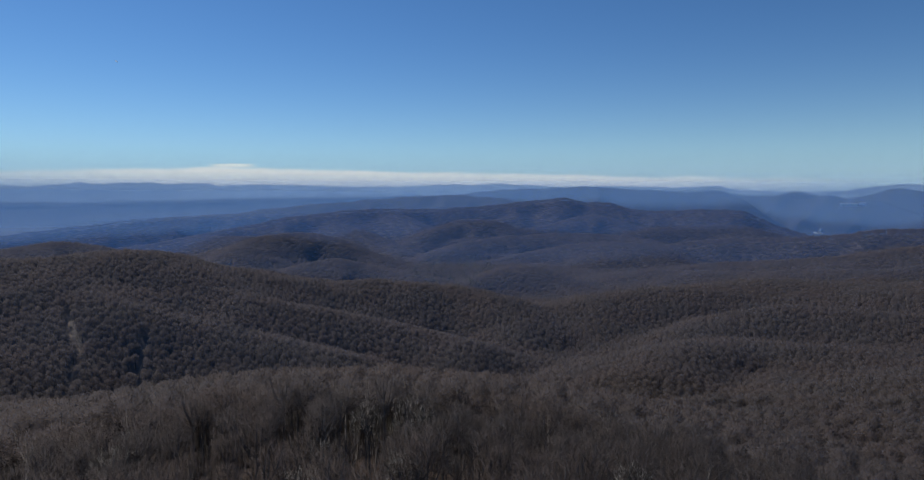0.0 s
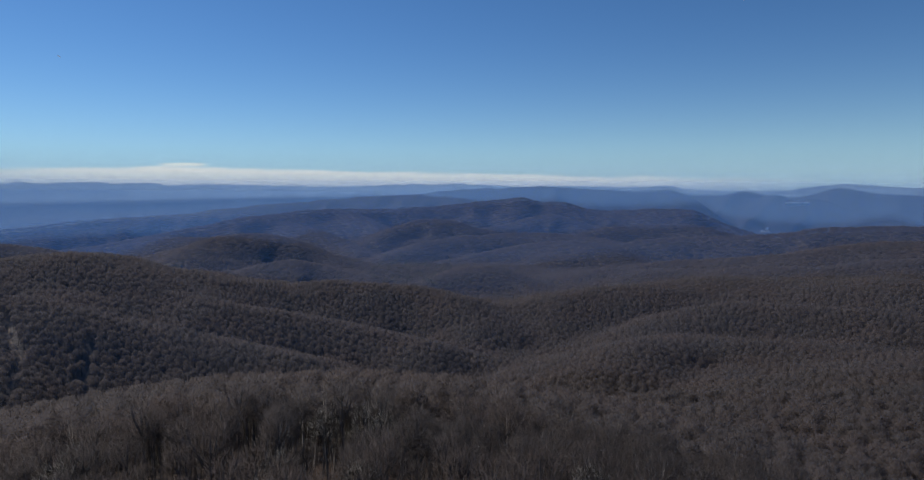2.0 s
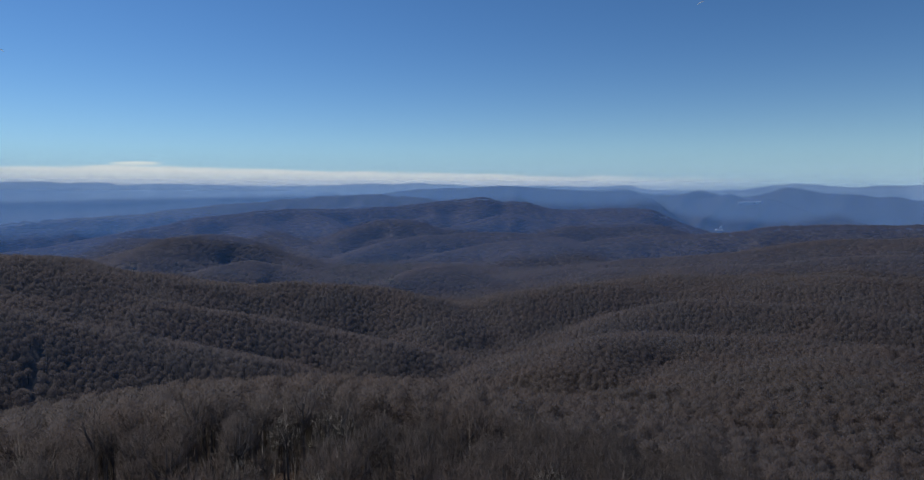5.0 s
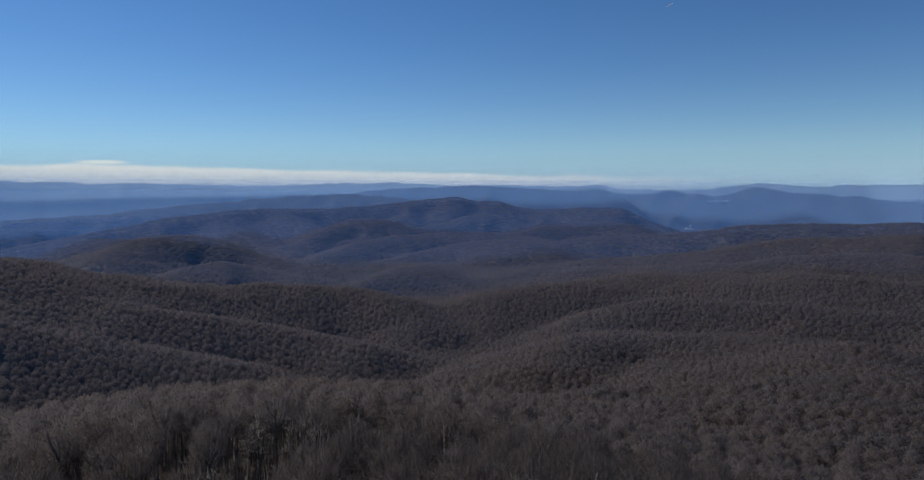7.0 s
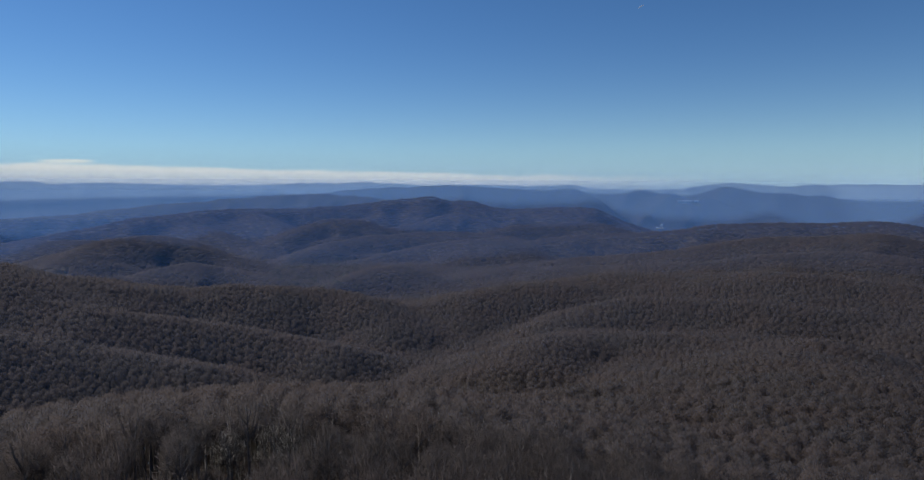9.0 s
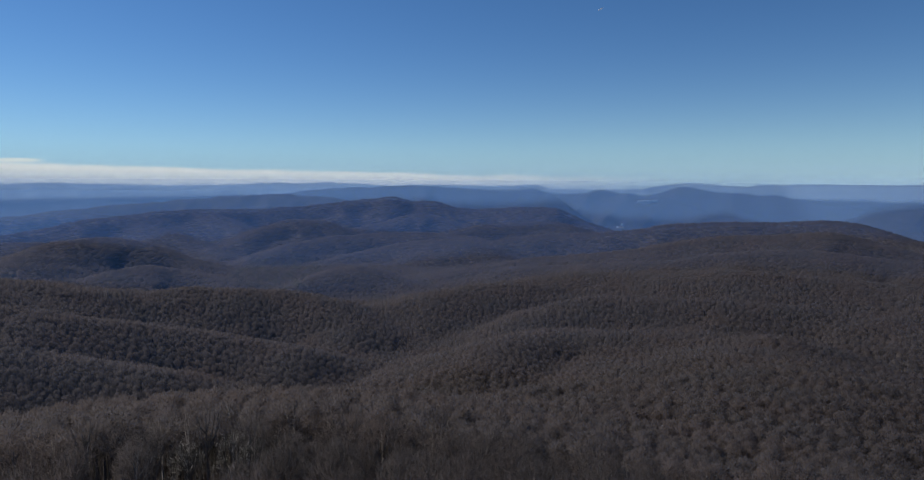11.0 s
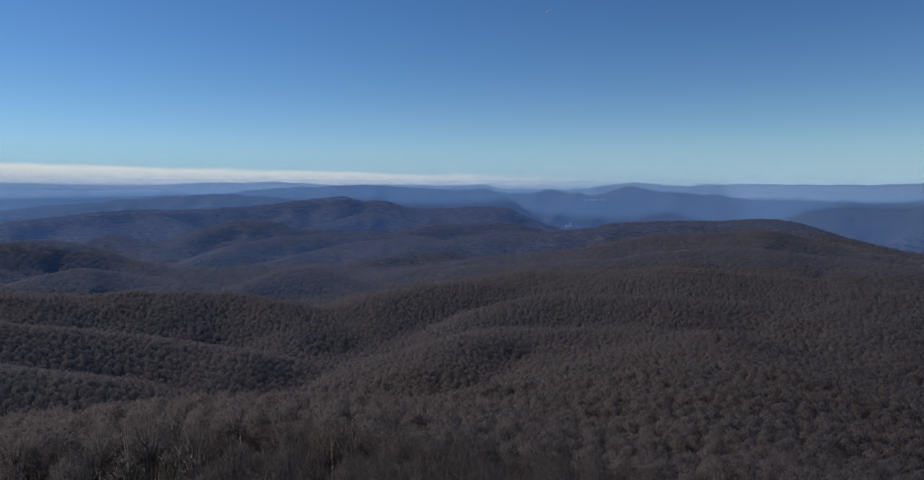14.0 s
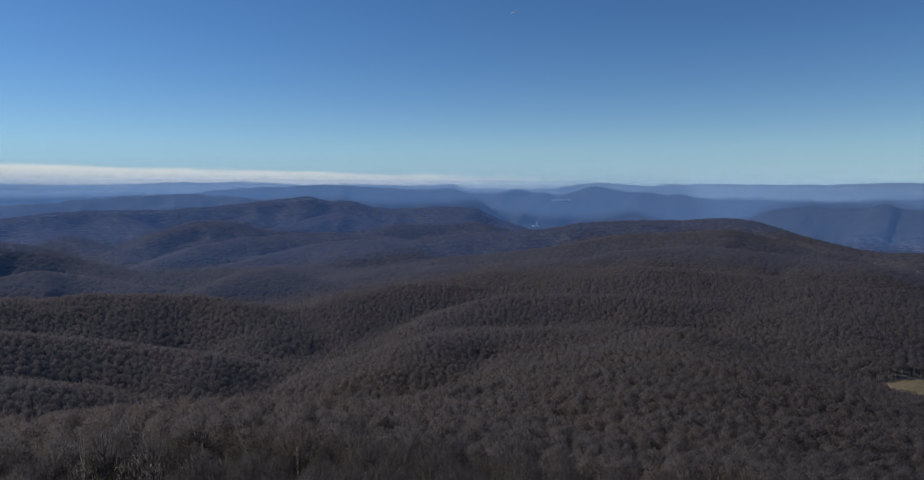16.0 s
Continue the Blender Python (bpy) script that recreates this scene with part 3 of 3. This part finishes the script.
# thinner wood on the open shoulder
thin = (np.hypot(near_x, near_y) < 170) & (bearing(near_x, near_y) > -27) & (bearing(near_x, near_y) < 5) & (rng.random(len(near_x)) < 0.3)
near_x, near_y = near_x[~thin], near_y[~thin]
near_z = land(near_x, near_y)
near_d, near_b = np.hypot(near_x, near_y), bearing(near_x, near_y)
own = (near_d > 76) & (near_b > -40) & (near_b < 58)
own &= near_d <= np.sort(near_d[own])[min(299, own.sum() - 1)]
GREY = "leafless grey-brown broadleaf tree with a spreading crown on the hillside"
PALE_STAND = (-20.5, 128.0)
masters = []
for trunk, arms, crown in KINDS:
    masters.append((triangles("trunk", trunk, BARK), [triangles("limb", a, BARK) for a in arms], rounded(triangles("crown", crown, TWIG), soup(crown)[1])))
pale_crowns = [rounded(triangles("crown", c, PALE), soup(c)[1]) for _, _, c in KINDS]
for x, y, z in zip(near_x[own], near_y[own], near_z[own]):
    k = int(rng.integers(0, len(masters)))
    pale = rng.random() < 0.012 or math.hypot(x - PALE_STAND[0], y - PALE_STAND[1]) < 8.5
    tree = tagged(new("bare_tree"), "leafless tree with pale lichen-grey twigs among darker trees" if pale else GREY, "tree", "trees on the hilltop")
    tree.matrix_basis = pose(x, y, z, 0, 0, rng.uniform(0, 360)) @ Matrix.Scale(rng.uniform(0.82, 1.12), 4)
    for nm, me in [("trunk", masters[k][0]), ("crown", pale_crowns[k] if pale else masters[k][2])] + [("limb", m) for m in masters[k][1]]:
        new(nm, me).parent = tree

# young growth between the trees of the hilltop
sap_x, sap_y = scatter(70, 215, 3.6, 0.48)
sap = []
for _ in range(6):
    n = 16
    foot = np.zeros((n, 3))
    foot[:3] = rng.normal(0, 0.25, (3, 3)) * (1, 1, 0)
    foot[3:] = np.stack([rng.normal(0, 0.4, n - 3), rng.normal(0, 0.4, n - 3), rng.uniform(2.5, 7, n - 3)], -1)
    rise_way = rng.normal(0, 0.3, (n, 3)) + (0, 0, 1)
    rise_way[:3] = rng.normal(0, 0.06, (3, 3)) + (0, 0, 1)
    sap.append(soup(blades(foot, rise_way, np.where(np.arange(n) < 3, 8.5, 1.8) * rng.uniform(0.7, 1.2, n), np.where(np.arange(n) < 3, 0.16, 0.05))))
sap_size = rng.uniform(0.7, 1.3, len(sap_x))
stuff("saplings", planted(sap, sap_x, sap_y, land(sap_x, sap_y), sap_size, sap_size), BARK, "thin dark saplings crowded between the hilltop trees", "saplings")

rest = ~own
mid = [bare_tree(20.5, 4.3, 4, 620, 0.11, 3) for _ in range(6)]
sz = rng.uniform(0.8, 1.12, rest.sum())
state = rng.bit_generator.state
stuff("near_woods", planted([soup(c) for _, _, c in mid], near_x[rest], near_y[rest], near_z[rest], sz, sz), TWIG,
      "grey-brown twigs of dense leafless woods on the hillside", "woods")
rng.bit_generator.state = state
stuff("near_trunks", planted([soup(np.concatenate([k, *a])) for k, a, _ in mid], near_x[rest], near_y[rest], near_z[rest], sz, sz), BARK,
      "dark trunks and limbs of dense leafless woods on the hillside", "woods")

x, y = scatter(300, 540, 6.3, 0.45)
ux, uy = scatter(6, 68, 7.4)
x, y = np.concatenate([x, ux]), np.concatenate([y, uy])
low = [fringe(70, 0.028, 0.17) for _ in range(8)]
sz = rng.uniform(0.8, 1.16, len(x))
stuff("hillside_woods", planted(low, x, y, land(x, y), 9.8 * sz, 20.0 * sz[::-1]), TWIG, "leafless grey-brown woods covering the lower hillsides", "woods", 70, 49)
sx, sy = scatter(165, 300, 6.7, 0.45)
crowns = [fringe(190, 0.014, 0.13, 9, (-8, 14, 36, 56, 74)) for _ in range(8)]
ssz = rng.uniform(0.8, 1.16, len(sx))
stuff("slope_woods", planted(crowns, sx, sy, land(sx, sy), 9.6 * ssz, 20.0 * ssz[::-1]), TWIG, "leafless grey-brown woods with rounded crowns on the near slope", "woods", 190, 81)
x, y, sz = np.concatenate([x, sx]), np.concatenate([y, sy]), np.concatenate([sz, ssz])


def stems(width):
    """A pair of tapering stems under a treetop of one unit."""
    base = np.array([[0.03, 0.02, -0.05], [-0.06, 0.04, -0.05], [0.02, -0.08, -0.05]])
    return soup(blades(base, np.array([[0.05, 0.02, 1.0], [-0.1, 0.05, 1.0], [0.02, -0.12, 1.0]]), [0.9, 0.75, 0.7], [width, width * 0.7, width * 0.7]))


stuff("hillside_trunks", planted([stems(0.07)], x, y, land(x, y), 9.8 * sz, 20.0 * sz[::-1]), BARK, "dark trunks of leafless woods on the lower hillsides", "woods")
x, y = scatter(540, 1130, 6.5, 0.46)
stuff("valley_trunks", planted([stems(0.09)], x, y, land(x, y), np.full(len(x), 8.5), rng.uniform(15, 18, len(x))), BARK, "dark trunks of leafless woods on the knoll and the plateau", "woods")
tops = [fringe(24, 0.04, 0.17, 5, (-6, 34, 65)) for _ in range(8)]
stuff("valley_woods", planted(tops, x, y, land(x, y), rng.uniform(7.5, 11.6, len(x)), rng.uniform(16.8, 20.2, len(x))), TWIG,
      "leafless brown woods over the knoll and the plateau", "woods", 24, 25)

# farther woods: crowns grow into clumps with the distance
ring = np.geomspace(1130, 3450, 195)
az = np.arange(FROM, TO, 0.32)
A, R = np.meshgrid(az, ring)
A = np.radians(A + rng.uniform(-0.14, 0.14, A.shape)).ravel()
R = (R * rng.uniform(0.9968, 1.0032, R.shape)).ravel()
x, y = R * np.sin(A), R * np.cos(A)
keep = ~by_outcrop(x, y)
x, y, R = x[keep], y[keep], R[keep]
clump = 7.4 * R / 1130
tops = [fringe(6, 0.06, 0.17, 5, (-4, 46)) for _ in range(8)]
stuff("far_woods", planted(tops, x, y, land(x, y), clump * rng.uniform(1.3, 1.85, len(x)), rng.uniform(16.4, 19.0, len(x)) ), TWIG,
      "far leafless woods clothing the mountain slopes", "woods", 6, 15)


# ---- sheets that stand in for valley haze ----
def veil_material(tint):
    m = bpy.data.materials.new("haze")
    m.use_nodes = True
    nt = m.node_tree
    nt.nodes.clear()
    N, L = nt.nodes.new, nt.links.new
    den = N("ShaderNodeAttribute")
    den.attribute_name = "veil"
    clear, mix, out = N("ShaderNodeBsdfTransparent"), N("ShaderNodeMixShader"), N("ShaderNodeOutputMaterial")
    # the surface's normals point up, so that light from above brightens it alike at all bearings
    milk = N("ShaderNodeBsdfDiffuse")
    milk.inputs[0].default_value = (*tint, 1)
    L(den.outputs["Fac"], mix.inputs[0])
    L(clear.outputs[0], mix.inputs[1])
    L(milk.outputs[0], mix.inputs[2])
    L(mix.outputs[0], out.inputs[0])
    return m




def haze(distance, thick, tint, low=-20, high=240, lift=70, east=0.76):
    """An upright sheet curved round the viewpoint at a distance, added in place of haze: densest below, gone at its
    upper edge and where it meets the ground.
    """
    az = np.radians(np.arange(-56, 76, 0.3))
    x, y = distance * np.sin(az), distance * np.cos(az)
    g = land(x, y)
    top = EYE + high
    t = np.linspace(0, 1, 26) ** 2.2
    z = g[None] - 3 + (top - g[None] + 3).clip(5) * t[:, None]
    # the lower edge of the sheet is smoother than the ground
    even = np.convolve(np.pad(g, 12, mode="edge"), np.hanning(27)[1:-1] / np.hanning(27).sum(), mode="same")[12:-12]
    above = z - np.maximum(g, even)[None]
    # opacity set by bearing to suit the tones in the camera's view
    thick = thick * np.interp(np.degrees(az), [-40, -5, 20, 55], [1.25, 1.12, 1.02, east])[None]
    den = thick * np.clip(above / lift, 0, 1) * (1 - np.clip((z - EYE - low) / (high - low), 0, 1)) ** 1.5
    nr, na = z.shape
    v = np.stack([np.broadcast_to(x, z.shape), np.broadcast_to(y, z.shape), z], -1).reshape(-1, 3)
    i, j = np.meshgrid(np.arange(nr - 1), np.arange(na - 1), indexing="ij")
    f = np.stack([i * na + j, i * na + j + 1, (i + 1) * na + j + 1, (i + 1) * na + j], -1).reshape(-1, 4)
    me = triangles("haze", v, veil_material(tint), f)
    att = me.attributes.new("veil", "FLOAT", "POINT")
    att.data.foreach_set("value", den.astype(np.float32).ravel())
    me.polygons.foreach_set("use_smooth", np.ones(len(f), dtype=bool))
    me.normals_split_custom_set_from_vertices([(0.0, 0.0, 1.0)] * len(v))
    return tagged(new("haze", me), "thin blue see-through sheet standing in for valley haze", "haze", kind="structure")


# sheet distances and tints chosen to layer the ridges in the camera's view
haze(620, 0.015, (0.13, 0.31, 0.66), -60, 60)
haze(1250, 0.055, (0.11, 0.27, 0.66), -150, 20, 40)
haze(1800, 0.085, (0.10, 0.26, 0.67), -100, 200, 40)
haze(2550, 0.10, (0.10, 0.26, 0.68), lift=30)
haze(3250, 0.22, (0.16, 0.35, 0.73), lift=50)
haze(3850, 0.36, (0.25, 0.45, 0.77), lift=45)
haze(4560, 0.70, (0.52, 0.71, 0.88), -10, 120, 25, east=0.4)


# ---- valley floor, clearing and far things ----
def draped(name, mat, outline, lift, label, category):
    """A sheet laid on the ground over a grid of bearings and distances; outline gives the half width along the distance."""
    verts, faces = [], []
    rows = list(outline)
    across = 7
    for b0, d, half in rows:
        for k in range(across):
            s = -half + 2 * half * k / (across - 1)
            b1 = radians(b0) + s / d
            verts.append((d * math.sin(b1), d * math.cos(b1)))
    v = np.array(verts)
    z = land(v[:, 0], v[:, 1]) + lift
    for i in range(len(rows) - 1):
        for k in range(across - 1):
            a = i * across + k
            faces.append((a, a + 1, a + across + 1, a + across))
    me = triangles(name, np.column_stack([v, z]), mat, np.array(faces))
    me.polygons.foreach_set("use_smooth", np.ones(len(faces), dtype=bool))
    return tagged(new(name, me), label, category, kind="structure")


for b0, near, far, half in TRAILS:
    d = np.linspace(near, far, 60)
    draped("trail", DIRT, [(float(trail_bearing(b0, q)), q, half * (0.8 + 0.5 * value_noise(np.array(q / 9.0), np.array(b0), 8))) for q in d], 0.35,
           "bare sandy track cut through the woods up the slope", "trail")

d = np.linspace(729, 785, 26)
draped("meadow", GRASS, [(MEADOW[0], q, 5 + 39 * math.sqrt(max(0.0, 1 - ((q - 757) / 29) ** 2))) for q in d], 0.45, "clearing of dry yellow grass between leafless trees", "meadow")

for b0, near, far, half in ((-20.2, 4640, 4680, 130), (-16.9, 4720, 4750, 150), (-24.5, 4700, 4725, 90), (-12.5, 4760, 4790, 170), (56.6, 4660, 4690, 120), (26.75, 3715, 3755, 18)):
    d = np.linspace(near, far, 10)
    draped("field", FIELD, [(b0 + 0.15 * math.sin(q / 9), q, half * (0.35 + 0.65 * math.sin(math.pi * (k + 0.5) / 10))) for k, q in enumerate(d)], 5.0,
           "pale winter field in the hazy valley far below", "field")

# pale-leaved trees along the valley bottom
x = rng.uniform(-190, 20, 2600)
y = rng.uniform(1330, 1980, 2600)
g = land(x, y)
keep = (g < EYE - 212 + 20 * (fbm(x / 80, y / 80, 33, 3) - 0.5)) & (rng.random(2600) < 0.34)
x, y, g = x[keep], y[keep], g[keep]
stuff("valley_trees", planted([fringe(40, 0.08, 0.3, dense=False) for _ in range(4)], x, y, g, rng.uniform(6, 10, len(x)), rng.uniform(15, 20, len(x))), LEAF,
      "pale grey-green trees along the valley bottom", "woods")


def boulder(b0, d, size):
    """A weathered block, half sunk in the slope."""
    bm = bmesh.new()
    bmesh.ops.create_icosphere(bm, subdivisions=2, radius=1)
    for v in bm.verts:
        k = 1 + 0.5 * noise.noise(v.co * 1.3 + Vector((b0, d, 0)))
        v.co = Vector((v.co.x * k * size, v.co.y * k * size * 0.6, v.co.z * k * size * 0.75))
    me = bpy.data.meshes.new("boulder")
    bm.to_mesh(me)
    bm.free()
    me.materials.append(STONE)
    x, y = d * math.sin(radians(b0)), d * math.cos(radians(b0))
    ob = tagged(new("boulder", me), "pale bare boulder on the wooded slope", "boulder", "boulders on the slope")
    ob.matrix_basis = pose(x, y, float(land(x, y)) + size * 0.3, 0, 0, b0 * 3)


for b0, d, size in OUTCROP:
    boulder(b0, d, size)


def part(name, bm, mat, parent, label=""):
    me = bpy.data.meshes.new(name)
    bm.to_mesh(me)
    bm.free()
    me.materials.append(mat)
    ob = new(name, me)
    ob.parent = parent
    return tagged(ob, label)


def block(sx, sy, z0, z1):
    bm = bmesh.new()
    bmesh.ops.create_cube(bm, size=1)
    for v in bm.verts:
        v.co = (v.co.x * sx, v.co.y * sy, z0 + (v.co.z + 0.5) * (z1 - z0))
    return bm


def gable(sx, sy, z0, rise):
    bm = bmesh.new()
    lo = [bm.verts.new((sx * i / 2, sy * j / 2, z0)) for i, j in ((-1, -1), (1, -1), (1, 1), (-1, 1))]
    hi = [bm.verts.new((-sx / 2, 0, z0 + rise)), bm.verts.new((sx / 2, 0, z0 + rise))]
    for f in ((lo[0], lo[1], hi[1], hi[0]), (lo[2], lo[3], hi[0], hi[1]), (lo[1], lo[2], hi[1]), (lo[3], lo[0], hi[0]), (lo[3], lo[2], lo[1], lo[0])):
        bm.faces.new(f)
    return bm


def building(b0, d, length, depth, tall, turn, label):
    x, y = d * math.sin(radians(b0)), d * math.cos(radians(b0))
    z = float(land(np.array([x]), np.array([y]))[0])
    ob = tagged(new("building"), label, "building", "buildings in the far valley")
    ob.matrix_basis = pose(x, y, z, 0, 0, turn - b0)
    part("wall", block(length, depth, -6, tall), WALLWHITE, ob)
    part("roof", gable(length * 1.03, depth * 1.1, tall + 0.02, depth * 0.22), ROOF, ob)


for b0, d, length in ((28.35, 4060, 34), (28.9, 4058, 52), (29.55, 4056, 30)):
    building(b0, d, length, 16, 9, 4, "long white building on a far hillside shelf")
for k in range(6):
    building(26.55 + 0.08 * k + rng.uniform(-0.07, 0.07), 3740 + 90 * rng.random(), rng.uniform(8, 14), rng.uniform(7, 10), rng.uniform(4, 6), rng.uniform(-40, 40),
             "small pale house in the far valley town")


def contrail(b0, e0, b1, e1, width):
    """A short streak of vapour high in the sky."""
    n, v, f = 14, [], []
    for k in range(n):
        t = k / (n - 1)
        b, e = radians(b0 + t * (b1 - b0)), radians(e0 + t * (e1 - e0) + 0.02 * math.sin(3 * t))
        c = Vector((math.sin(b) * math.cos(e), math.cos(b) * math.cos(e), math.sin(e))) * 4700 + Vector((0, 0, EYE))
        for m in range(5):
            w = 2 * math.pi * m / 5
            r = width * math.sin(math.pi * (0.06 + 0.9 * t)) * 0.5
            v.append(c + Vector((r * math.cos(w), 0, r * math.sin(w))))
    for k in range(n - 1):
        for m in range(5):
            q = (m + 1) % 5
            f.append((k * 5 + m, k * 5 + q, k * 5 + 5 + q, k * 5 + 5 + m))
    me = triangles("contrail", np.array([tuple(p) for p in v]), VAPOUR, np.array(f))
    me.attributes.new("veil", "FLOAT", "POINT").data.foreach_set("value", np.full(len(v), 0.5, dtype=np.float32))
    me.polygons.foreach_set("use_smooth", np.ones(len(f), dtype=bool))
    me.normals_split_custom_set_from_vertices([tuple(SUNWARD)] * len(v))
    return tagged(new("contrail", me), "short white vapour trail in the blue sky", "contrail", kind="structure")


VAPOUR = veil_material((0.95, 0.95, 0.95))
contrail(-30.16, 9.72, -29.94, 9.56, 7)
contrail(24.5, 14.55, 25.0, 14.78, 7)
